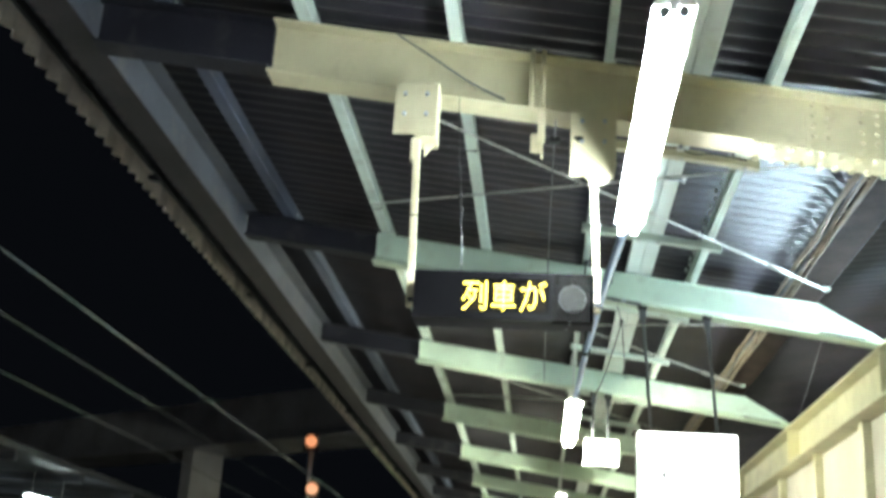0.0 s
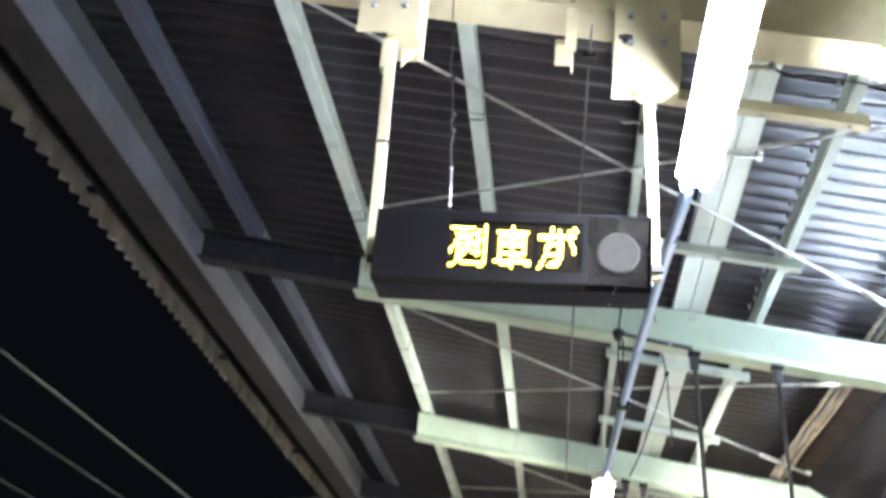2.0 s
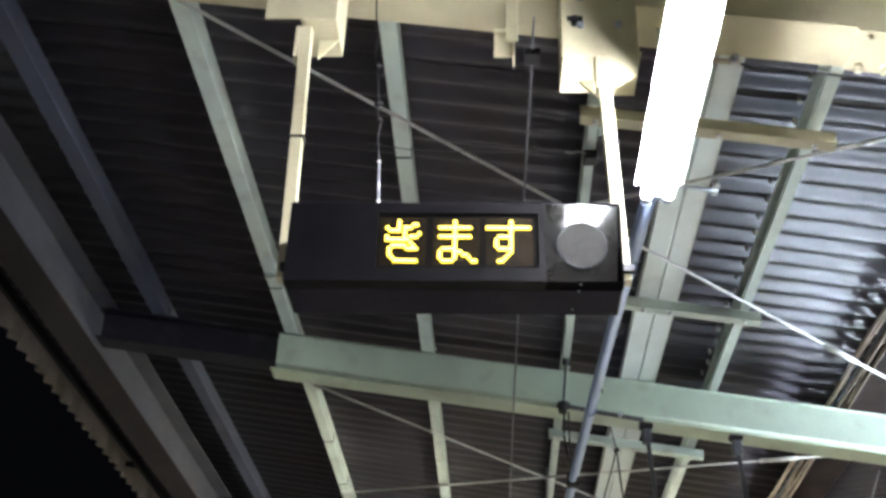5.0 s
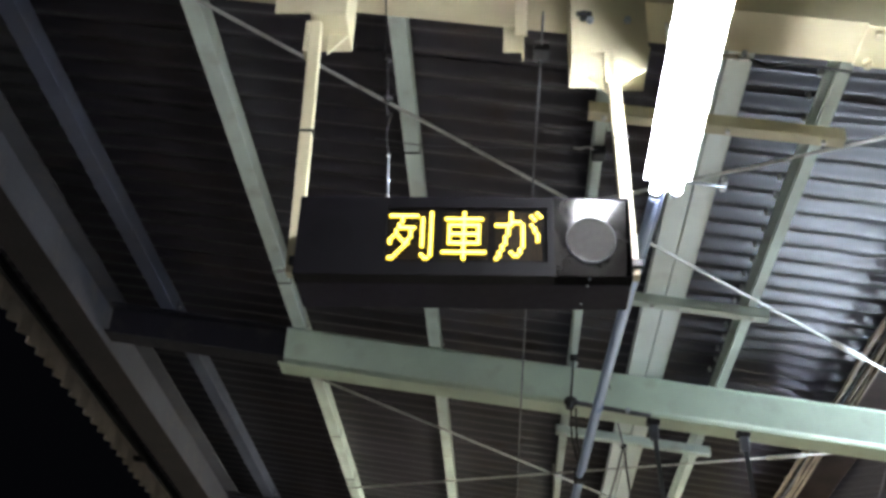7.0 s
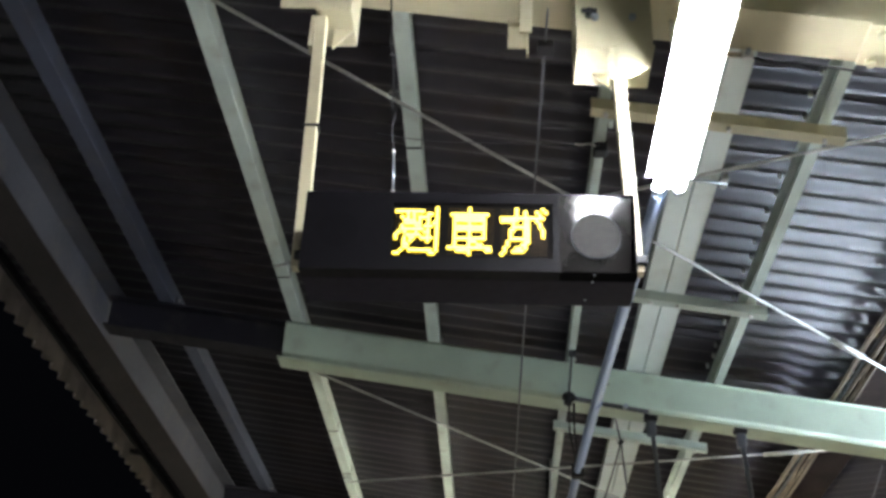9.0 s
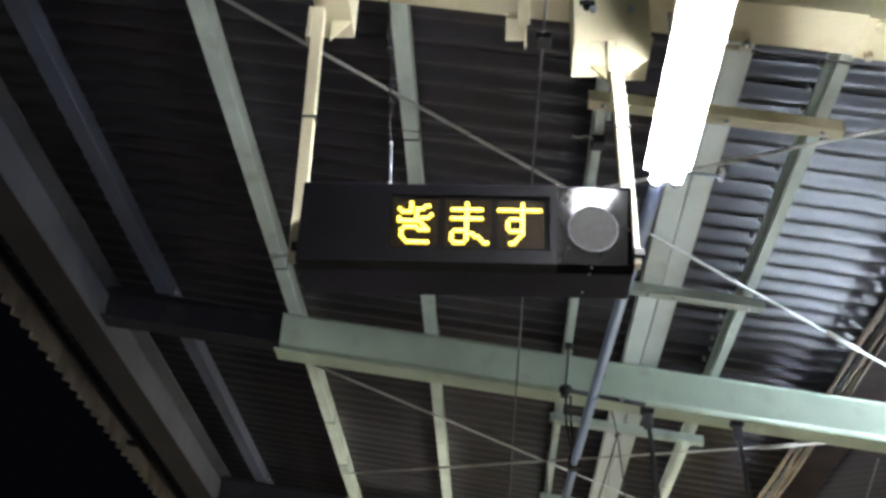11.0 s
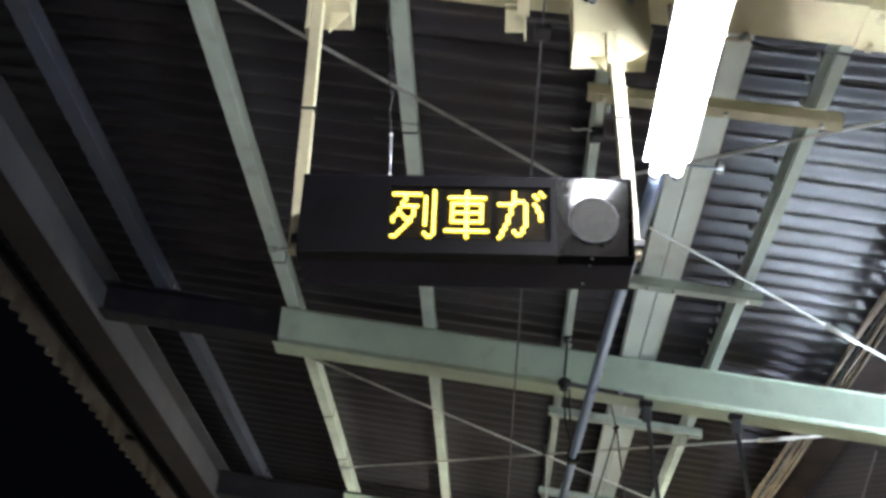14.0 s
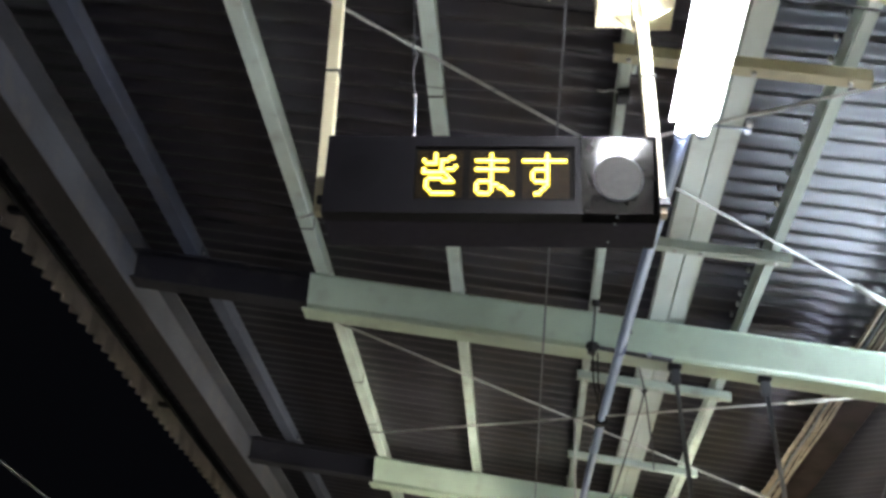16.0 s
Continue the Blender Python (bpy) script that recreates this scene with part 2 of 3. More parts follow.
def rafter(yc, depth, width, splice=False):
    """A rolled steel rafter across the platform, with its dark eave bracket."""
    r = thing("rafter", "pale painted steel canopy rafter falling towards the girder" if not splice else "deep cream painted steel rafter with a bolted splice", "beam", "canopy rafters")
    mat = CREAM if splice else GREEN
    bot = BEAM_TOP - depth
    h = width / 2
    end = 2.45
    wy = yc if splice else yc - h + 0.006
    start = -1.42 if splice else -1.30
    if splice:
        for name, y0, y1, z0, z1 in (("top_flange", yc - h, yc + h, BEAM_TOP - 0.014, BEAM_TOP - 0.001), ("web", wy - 0.005, wy + 0.005, bot + 0.014, BEAM_TOP - 0.014)):
            part(name, box(start, end, y0, y1, z0, z1, shear=SLOPE), mat, r)
        part("bottom_flange", box(start - 0.01, 2.98, yc - h, yc + h, bot, bot + 0.014, shear=SLOPE), mat, r)
    else:
        part("channel", channel(yc - h, yc + h, bot, BEAM_TOP - 0.001, start, end), mat, r)
        part("bottom_flange", box(start - 0.035, 2.98, yc - h + 0.012, yc + h + 0.004, bot - 0.008, bot - 0.0005, shear=SLOPE), mat, r)
    tip = bmesh.new()
    va = [tip.verts.new((x, y, z)) for y in (wy - 0.005, wy + 0.005) for x, z in ((end, fall(end, bot + 0.014)), (2.97, fall(2.97, bot + 0.014)), (end, fall(end) - 0.001))]
    tip.faces.new(va[:3]); tip.faces.new(va[3:][::-1])
    for i in range(3):
        tip.faces.new((va[i], va[(i + 1) % 3], va[3 + (i + 1) % 3], va[3 + i]))
    part("tapered_end", tip, mat, r)
    cap = bmesh.new()
    vb = [cap.verts.new(c) for c in ((end, yc - h, fall(end)), (end, yc + h, fall(end)), (2.98, yc + h, fall(2.98, bot + 0.016)), (2.98, yc - h, fall(2.98, bot + 0.016)))]
    vc = [cap.verts.new(v.co + Vector((0, 0, -0.012))) for v in vb]
    cap.faces.new(vb); cap.faces.new(vc[::-1])
    for i in range(4):
        cap.faces.new((vb[i], vb[(i + 1) % 4], vc[(i + 1) % 4], vc[i]))
    part("end_flange", cap, mat, r)
    # the outer rafter ends are coloured far darker than the rest
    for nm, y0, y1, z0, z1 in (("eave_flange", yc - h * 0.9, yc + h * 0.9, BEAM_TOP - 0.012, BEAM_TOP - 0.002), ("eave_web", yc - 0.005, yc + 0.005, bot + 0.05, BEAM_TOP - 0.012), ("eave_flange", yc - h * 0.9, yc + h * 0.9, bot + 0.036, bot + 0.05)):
        part(nm, box(-2.50, start - 0.01, y0, y1, z0, z1, shear=SLOPE), DARKSTEEL, r, "dark blue-grey eave bracket")
    if splice:
        for s, nm in ((-1, "splice_plate"), (1, "splice_plate")):
            part(nm, box(1.60, 2.05, yc + s * 0.012 - 0.005, yc + s * 0.012 + 0.005, bot + 0.03, BEAM_TOP - 0.03, shear=SLOPE), mat, r)
        part("flange_plate", box(1.30, 2.05, yc - h, yc + h, bot - 0.012, bot, shear=SLOPE), mat, r)
        bolt = tube((0, 0, 0), (0, -0.022, 0), 0.017, 6)
        first = part("bolt", bolt, mat, r)
        first.location = (1.64, yc - 0.017, fall(1.64, bot + 0.06))
        low = tube((0, 0, 0), (0, 0, -0.024), 0.017, 6)
        lowme = part("bolt", low, mat, r)
        lowme.location = (1.34, yc - 0.07, fall(1.34, bot - 0.012))
        spots = [(x, bot + 0.06 + 0.06 * k) for x in (1.64, 1.72, 1.90, 1.98) for k in range(5)]
        for x, z in spots[1:]:
            o = new("bolt", first.data)
            o.parent, o.location = r, (x, yc - 0.017, fall(x, z))
        for x in [1.34 + 0.085 * k for k in range(9)]:
            for y in (yc - 0.07, yc + 0.07):
                if (x, y) != (1.34, yc - 0.07):
                    o = new("bolt", lowme.data)
                    o.parent, o.location = r, (x, y, fall(x, bot - 0.012))
    return r


BEAMS = [-3.28, 0.38, 3.962] + [7.667 + 3.7 * k for k in range(10)]
for y in BEAMS:
    if y == 0.38:
        rafter(y, 0.345, 0.20, True)
    else:
        rafter(y, 0.255, 0.175)


def purlin(x0, x1, mat, label, depth=0.119, ties=()):
    """A lipped channel along the platform, resting on the rafters."""
    zb = fall((x0 + x1) / 2)
    p = [(x0, zb), (x1, zb), (x1, zb + depth), (x0, zb + depth), (x0, zb + depth - 0.012), (x1 - 0.006, zb + depth - 0.012), (x1 - 0.006, zb + 0.006), (x0 + 0.006, zb + 0.006), (x0 + 0.006, zb + 0.018), (x0, zb + 0.018)]
    o = thing("purlin", label, "purlin", "canopy purlins")
    part("channel", prism(p, "y", -10, 45), mat, o)
    for y in BEAMS[1:5]:
        part("cleat", box(x1 + 0.001, x1 + 0.007, y - 0.045, y + 0.045, zb, zb + 0.085, 0.001), mat, o)
        part("cleat_bolt", tube((x1 + 0.007, y - 0.02, zb + 0.045), (x1 + 0.019, y - 0.02, zb + 0.045), 0.009, 6), RODMAT, o)
    for y in ties:
        part("cable_tie", box(x0 - 0.003, x1 + 0.003, y - 0.006, y + 0.006, zb - 0.003, zb + depth * 0.6), BLACK, o, "black cable tie")
    return o


# the purlin nearest the eave is coloured darker and bluer than the others
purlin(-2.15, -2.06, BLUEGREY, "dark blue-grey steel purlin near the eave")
purlin(-1.265, -1.188, PURLIN, "pale green steel channel purlin under the roof sheets", ties=(3.30, 5.75, 6.72))
purlin(-0.378, -0.306, PURLIN, "pale green steel channel purlin under the roof sheets", ties=(1.80,))
purlin(0.503, 0.548, PURLIN, "narrow pale green steel purlin with cable clamps")
hooked = purlin(1.402, 1.456, PURLIN, "pale green steel channel purlin with sheet hooks along it")
# unseen strip, added to block lamp light leaking under the sheet crests
part("shade_strip", box(1.446, 1.455, -9, 44, fall(1.429) + 0.120, fall(1.429) + 0.144), BLACK, hooked, "added strip that blocks light under the sheet crests")

duct = thing("cable_duct", "pale green double steel cable duct below the roof", "cable duct")
for x0, x1 in ((0.868, 0.976), (0.982, 1.090)):
    part("channel", box(x0, x1, -10, 45, fall(0.967) + 0.014, fall(0.967) + 0.075, 0.004), DUCT, duct)
for y in (1.26, 2.845, 4.84, 6.56, 8.8, 10.4, -1.6):
    a = bmesh.new()
    box(0.46, 1.515, y, y + 0.006, BEAM_TOP - 0.052, BEAM_TOP - 0.002, bm=a, shear=SLOPE)
    box(0.46, 1.515, y, y + 0.062, BEAM_TOP - 0.058, BEAM_TOP - 0.052, bm=a, shear=SLOPE)
    br = thing("angle_bar", "cream steel angle bar carrying the cable duct", "bracket", "duct brackets")
    # bars nearer than y = 2 are cream, the rest pale green
    part("angle", a, CREAM if y < 2 else PURLIN, br)
    for x in (0.525, 0.90, 1.04, 1.43):
        part("bolt", tube((x, y + 0.03, fall(x) - 0.058), (x, y + 0.03, fall(x) - 0.074), 0.011, 6), RODMAT, br)

# eave beam: stepped section with a bottom flange, coloured darker, a web and a top flange
ev = thing("eave_beam", "weathered grey steel eave beam along the canopy edge", "beam", kind="structure")
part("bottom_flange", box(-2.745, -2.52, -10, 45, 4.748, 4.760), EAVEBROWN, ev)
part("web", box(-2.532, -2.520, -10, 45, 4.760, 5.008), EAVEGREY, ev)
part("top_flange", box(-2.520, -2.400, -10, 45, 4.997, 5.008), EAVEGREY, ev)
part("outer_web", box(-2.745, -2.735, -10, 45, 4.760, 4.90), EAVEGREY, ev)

# the shaded gap under the sheet ends is put in as a black strip
part("shade_strip", box(-3.235, -3.205, -9, 45, 5.150, 5.225), BLACK, ev, "black strip standing in for the dark gap under the sheet ends")

# ---------------------------------------------------------------- braces and rods


def brace(p, q, at=0.8):
    b = thing("brace_rod", "thin pale painted steel cross brace with a turnbuckle", "brace", "roof braces")
    a, c = Vector((p[0], p[1], fall(p[0], 4.632))), Vector((q[0], q[1], fall(q[0], 4.632)))
    part("rod", tube(a, c, 0.0085, 8), RODMAT, b)
    m = a.lerp(c, at)
    d = (c - a).normalized()
    part("turnbuckle", tube(m - d * 0.13, m + d * 0.13, 0.016, 8), RODMAT, b)
    for e in (a, c):
        part("gusset", box(e.x - 0.018, e.x + 0.030, e.y - 0.022, e.y + 0.022, e.z - 0.002, e.z + 0.022), PURLIN, b)


brace((-1.24, 0.812), (2.42, 3.452), 0.885)
brace((-1.24, 3.13), (2.36, 0.82), 0.9)
brace((-1.24, 4.57), (2.36, 7.10), 0.9)
brace((-1.24, 6.88), (2.36, 4.53), 0.9)
brace((-1.24, 8.3), (2.36, 10.8), 0.9)
brace((-1.24, 10.6), (2.36, 8.3), 0.9)

# ---------------------------------------------------------------- roof sheets
PITCH = 0.148
WAVE = 0.014


def sheet_mesh(xa, za, xb, zb, name, mat=SHEET, pitch=PITCH, wave=WAVE):
    bm = bmesh.new()
    rows = []
    n = 7 * 12
    for i in range(n + 1):
        y = pitch * i / 12
        w = wave * math.cos(2 * math.pi * y / pitch)
        rows.append([bm.verts.new((xa, y, za + w + wave + 0.001)), bm.verts.new((xb, y, zb + w + wave + 0.001)), bm.verts.new((xb, y, zb + w + wave + 0.007)), bm.verts.new((xa, y, za + w + wave + 0.007))])
    for r, s in zip(rows, rows[1:]):
        for k in range(4):
            f = bm.faces.new((r[k], r[(k + 1) % 4], s[(k + 1) % 4], s[k]))
            f.smooth = k in (0, 2)
    bm.faces.new(rows[0]); bm.faces.new(rows[-1][::-1])
    bmesh.ops.recalc_face_normals(bm, faces=bm.faces[:])
    me = bpy.data.meshes.new(name)
    bm.to_mesh(me)
    bm.free()
    me.materials.append(mat)
    return me


# ---------------------------------------------------------------- valley gutter
gut = thing("valley_gutter", "rusty steel valley gutter with conduits beside the roof edge", "gutter", kind="structure")
gprof = [(2.24, 4.445), (2.25, 4.445), (2.28, 4.41), (2.50, 4.41), (2.54, 4.445), (2.55, 4.445), (2.51, 4.400), (2.27, 4.400)]
part("trough", prism(gprof, "y", -10, 45), DARKGUT, gut)
for x, z, r, m in ((2.115, 4.388, 0.010, RUST), (2.14, 4.392, 0.012, RUST), (2.165, 4.386, 0.007, WIRE), (2.19, 4.385, 0.011, RUST), (2.218, 4.381, 0.008, RUST), (2.243, 4.378, 0.011, RUST)):
    part("conduit", cord([(x + random.uniform(-0.012, 0.012), y, z + random.uniform(-0.006, 0.006)) for y in (0.6, 1.2, 1.9, 2.5, 3.2, 3.8, 4.3, 4.7, 5.1, 5.5, 6.0, 6.4, 6.8, 7.2, 7.6, 9.0, 11.0, 15.0)], r), m, gut)
for k in range(15):
    y = 0.9 + 0.55 * k
    part("cable_cleat", box(2.10, 2.26, y, y + 0.02, 4.400, 4.406), RUST, gut)

# ---------------------------------------------------------------- lamps
def lamp_row(x, y0, label, length=2.40, z=3.726, glowing=TUBE):
    """A twin-tube platform lamp with a white body above the tubes, on hanger rods."""
    l = thing("fluorescent_lamp", label, "lamp", "platform lamps")
    part("lamp_body", prism([(x - 0.076, z + 0.040), (x + 0.086, z + 0.038), (x + 0.086, z + 0.046), (x + 0.045, z + 0.09), (x - 0.045, z + 0.09), (x - 0.076, z + 0.048)], "y", y0 + 0.03, y0 + length - 0.03), WHITEBODY, l)
    for dx in (-0.036, 0.036):
        part("tube", tube((x + dx, y0 + 0.03, z), (x + dx, y0 + length - 0.03, z), 0.019, 12), glowing, l, "glowing white fluorescent tube")
        for ya, yb in ((y0, y0 + 0.03), (y0 + length - 0.03, y0 + length)):
            part("tube_cap", tube((x + dx, ya, z), (x + dx, yb, z), 0.020, 12), GALV, l)
    for yy in (y0 + 0.004, y0 + length - 0.02):
        part("socket", box(x - 0.016, x + 0.016, yy, yy + 0.014, z + 0.004, z + 0.056, 0.003), WHITEBODY, l)
    for yy in (y0 + 0.35, 0.38 if y0 == -1.70 and x < 1 else y0 + length - 0.35):
        part("hanger", tube((x, yy, z + 0.09), (x, yy, 4.222 if abs(yy - 0.38) < 0.01 else 4.62 if x < -5 else fall(x, ROOF) + 0.02 if x < 2.4 else 4.47 + SLOPE * (x - 2.52) + 0.02), 0.008), RODMAT, l)
    return l


lamp_row(0.662, -1.70, "twin fluorescent platform lamp, switched on, above the sign")
lamp_row(0.49, 5.62, "twin warm white fluorescent lamp, switched on, further along the rail", glowing=TUBE_WARM)
lamp_row(0.49, 13.0, "twin warm white fluorescent lamp, switched on, further along the rail", glowing=TUBE_WARM)
lamp_row(0.49, 20.4, "twin warm white fluorescent lamp, switched on, further along the rail", glowing=TUBE_WARM)
lamp_row(0.655, -9.1, "twin fluorescent platform lamp, switched on, further along the rail")
# unseen lamp, added behind the girder to light the right-hand sheets
lamp_row(3.52, 2.35, "unseen twin fluorescent lamp, switched on, beyond the girder", z=3.96, glowing=TUBE_HIGH)

rail = thing("conduit_rail", "blue-grey galvanised conduit running between the lamps", "conduit")
part("pipe", cord([(0.632, 0.74, 3.742), (0.585, 1.9, 3.748), (0.535, 3.4, 3.75), (0.49, 5.6, 3.75)], 0.021, 12), CONDUIT, rail)
part("pipe", cord([(0.662, 0.74, 3.772), (0.61, 1.9, 3.775), (0.56, 3.4, 3.775), (0.51, 5.6, 3.775)], 0.013, 10), CONDUIT, rail)
for y, x in ((1.2, 0.622), (2.6, 0.566), (4.1, 0.52), (5.2, 0.505)):
    part("clip", tube((x, y - 0.012, 3.75), (x, y + 0.012, 3.75), 0.027, 12), CONDUIT, rail)

# ---------------------------------------------------------------- LED sign
SX, SD, SZ0, SZ1 = 0.45, 0.19, 2.995, 3.24
sign = thing("led_sign", "black train announcement sign with amber LED characters", "sign")
sign.matrix_basis = pose(0, 0, SZ0)
H = SZ1 - SZ0
part("housing", box(-SX, SX, 0.046, SD, 0.0, H, 0.005), HOUSING, sign)
# the front: a glossy frame with an opening for the display
fr = bmesh.new()
WX0, WX1, WZ0, WZ1 = -0.206, 0.228, 0.040, 0.212
for a in ((-SX, WX0, 0.0, H), (WX1, 0.245, 0.0, H), (WX0, WX1, 0.0, WZ0), (WX0, WX1, WZ1, H)):
    box(a[0], a[1], 0.0, 0.046, a[2], a[3], bm=fr)
part("front_frame", fr, FRONT, sign, "glossy black front frame")
part("display_panel", box(WX0, WX1, 0.006, 0.0115, WZ0, WZ1), MATTBLACK, sign, "matt black display panel")
# the loudspeaker plate leans back at the foot, angled to mirror the lamp
LEAN, SWING = 7.5, 3.6
wedge = bmesh.new()
tl, tw = math.tan(radians(LEAN)), math.tan(radians(SWING))
wv = []
for x in (0.2455, SX):
    for z in (0.0, H - 0.0005):
        wv.append(wedge.verts.new((x, (H - z) * tl + (x - 0.2455) * tw, z)))
        wv.append(wedge.verts.new((x, 0.046, z)))
for q in ((0, 1, 3, 2), (4, 6, 7, 5), (0, 4, 5, 1), (2, 3, 7, 6), (0, 2, 6, 4), (1, 5, 7, 3)):
    wedge.faces.new([wv[i] for i in q])
lips = bmesh.new()
box(0.2455, SX, 0.0005, 0.046, -0.0005, 0.0006, bm=lips)
box(SX - 0.004, SX, 0.0005, 0.046, 0.006, H - 0.001, bm=lips)
part("plate_lip", lips, MATTBLACK, sign)
part("speaker_plate", wedge, ACRYLIC, sign, "glossy black loudspeaker plate")
part("top_trim", box(-SX + 0.001, SX - 0.001, 0.004, 0.03, H + 0.0005, H + 0.004), HOUSING, sign)
for x, gm, rm, lab in ((0.345, GRILLE, WIRE, "grey perforated loudspeaker grille"), (-0.355, FRONT, ACRYLIC, "dark perforated loudspeaker grille")):
    g = part("speaker", tube((0, 0.001, 0), (0, -0.005, 0) if x > 0 else (0, -0.0008, 0), 0.066, 40, r2=0.063 if x > 0 else 0.066), gm, sign, lab)
    if x > 0:
        g.matrix_basis = pose(x, (H - 0.124) * tl + (x - 0.2455) * tw, 0.124, LEAN, 0, SWING)
    else:
        g.matrix_basis = pose(x, 0, 0.124)
    ring = bmesh.new()
    nseg = 40
    rows = []
    for i in range(nseg):
        a = 2 * math.pi * i / nseg
        rows.append([ring.verts.new((r * math.cos(a), y, r * math.sin(a))) for r, y in ((0.0655, 0.0), (0.0655, -0.006), (0.0672, -0.006), (0.068, 0.0))])
    for i in range(nseg):
        for k in range(3):
            f = ring.faces.new((rows[i][k], rows[i][k + 1], rows[(i + 1) % nseg][k + 1], rows[(i + 1) % nseg][k]))
            f.smooth = True
    if x > 0:
        part("ring", ring, rm, g)
    else:
        ring.free()
    holes = bmesh.new()
    for i in range(-11, 12):
        for k in range(-11, 12):
            if math.hypot(i, k) < 11.3:
                tube((i * 0.0052, -0.0045 if x > 0 else 0.0, k * 0.0052), (i * 0.0052, -0.0056 if x > 0 else -0.0014, k * 0.0052), 0.0013, 5, holes)
    tagged(part("perforation", holes, BLACK if x > 0 else MATTBLACK, g), kind="stuff")
for s in (-1, 1):
    part("side_bracket", box(min(s * SX, s * 0.50), max(s * SX, s * 0.50), 0.158, 0.174, 0.125, 0.15, 0.002), BLACK, sign)
    for z in (0.045, 0.19):
        part("side_bolt", tube((s * SX, 0.09, z), (s * (SX + 0.010), 0.09, z), 0.009, 8), GALV if s > 0 else HOUSING, sign)
for x, y in ((0.337, 0.012), (0.334, 0.05), (0.322, 0.15)):
    part("screw", tube((x, y, 0.002), (x, y, -0.003), 0.0035, 8), GALV, sign)

GLYPHS = {
    "retsu": ("..............#.", "##########....#.", "....#......#..#.", "....#......#..#.", "...#.......#..#.", "...######..#..#.", "..#....#...#..#.", "..#....#...#..#.",
              ".#.#...#...#..#.", "#...#.#....#..#.", "#....##....#..#.", ".....#.....#..#.", "....#.........#.", "...#..........#.", "..#........#..#.", "##..........##.."),
    "sha": (".......#........", ".......#........", ".#############..", ".......#........", "..###########...", "..#....#....#...", "..#....#....#...", "..###########...",
            "..#....#....#...", "..#....#....#...", "..###########...", ".......#........", ".......#........", "###############.", ".......#........", ".......#........"),
    "ga": (".....#........#.", ".....#......#..#", ".....#.......#..", ".....####.......", "######...#..#...", "....#....#...#..", "....#....#...#..", "....#....#....#.",
           "...#.....#....#.", "...#.....#....#.", "...#.....#......", "..#......#......", "..#.....#.......", ".#...#..#.......", ".#....##........", "#..............."),
    "ki": ("................", "......#.........", "......#....##...", "..#...#.###.....", "...####.#.......", "........#....#..", "..#.....#.###...", "..########......",
           "..........#.....", "....#####..#....", "...#.....####...", "...#............", "...#............", "....#...........", ".....########...", "................"),
    "ma": ("................", ".......#........", ".......#........", "..###########...", ".......#........", ".......#........", "..###########...", ".......#........",
           ".......#........", ".......#........", "...#####........", "..#....###......", "..#....#..##....", "..#....#....#...", "...####......##.", "................"),
    "su": ("................", "........#.......", "........#.......", "###############.", "........#.......", "........#.......", "....#####.......", "...#....#.......",
           "...#....#.......", "...#....#.......", "....#####.......", "........#.......", ".......#........", "......#.........", "....##..........", "................"),
}
DX, DZ = 0.0079, 0.0095
CELLS = (-0.200, -0.056, 0.087)


def led_text(names, label):
    """Each lit dot is a wide amber lens with a small bright die before it."""
    made = []
    for x0, nm in zip(CELLS, names):
        lens, die = bmesh.new(), bmesh.new()
        for r, row in enumerate(GLYPHS[nm]):
            for c, ch in enumerate(row):
                if ch == "#":
                    x, z = x0 + DX * (c + 0.5), 0.201 - DZ * (r + 0.5)
                    tube((x, 0.0055, z), (x, 0.0030, z), 0.0070, 10, lens, r2=0.0064)
                    tube((x, 0.0030, z), (x, 0.0016, z), 0.0044, 8, die, r2=0.0038)
        ob = tagged(part("led_character", lens, LED, sign, label), kind="stuff")
        tagged(part("led_die", die, LEDCORE, ob), kind="stuff")
        made.append(ob)
    return made


text_a = led_text(("retsu", "sha", "ga"), "lit amber character of the first phrase")
text_b = led_text(("ki", "ma", "su"), "lit amber character of the second phrase")
dots = bmesh.new()
for x0 in CELLS:
    for r in range(16):
        for c in range(16):
            x, z = x0 + DX * (c + 0.5), 0.201 - DZ * (r + 0.5)
            tube((x, 0.0062, z), (x, 0.0052, z), DX * 0.36, 5, dots)
tagged(part("led_matrix", dots, LEDOFF, sign, "unlit brown LED dots"), kind="stuff")

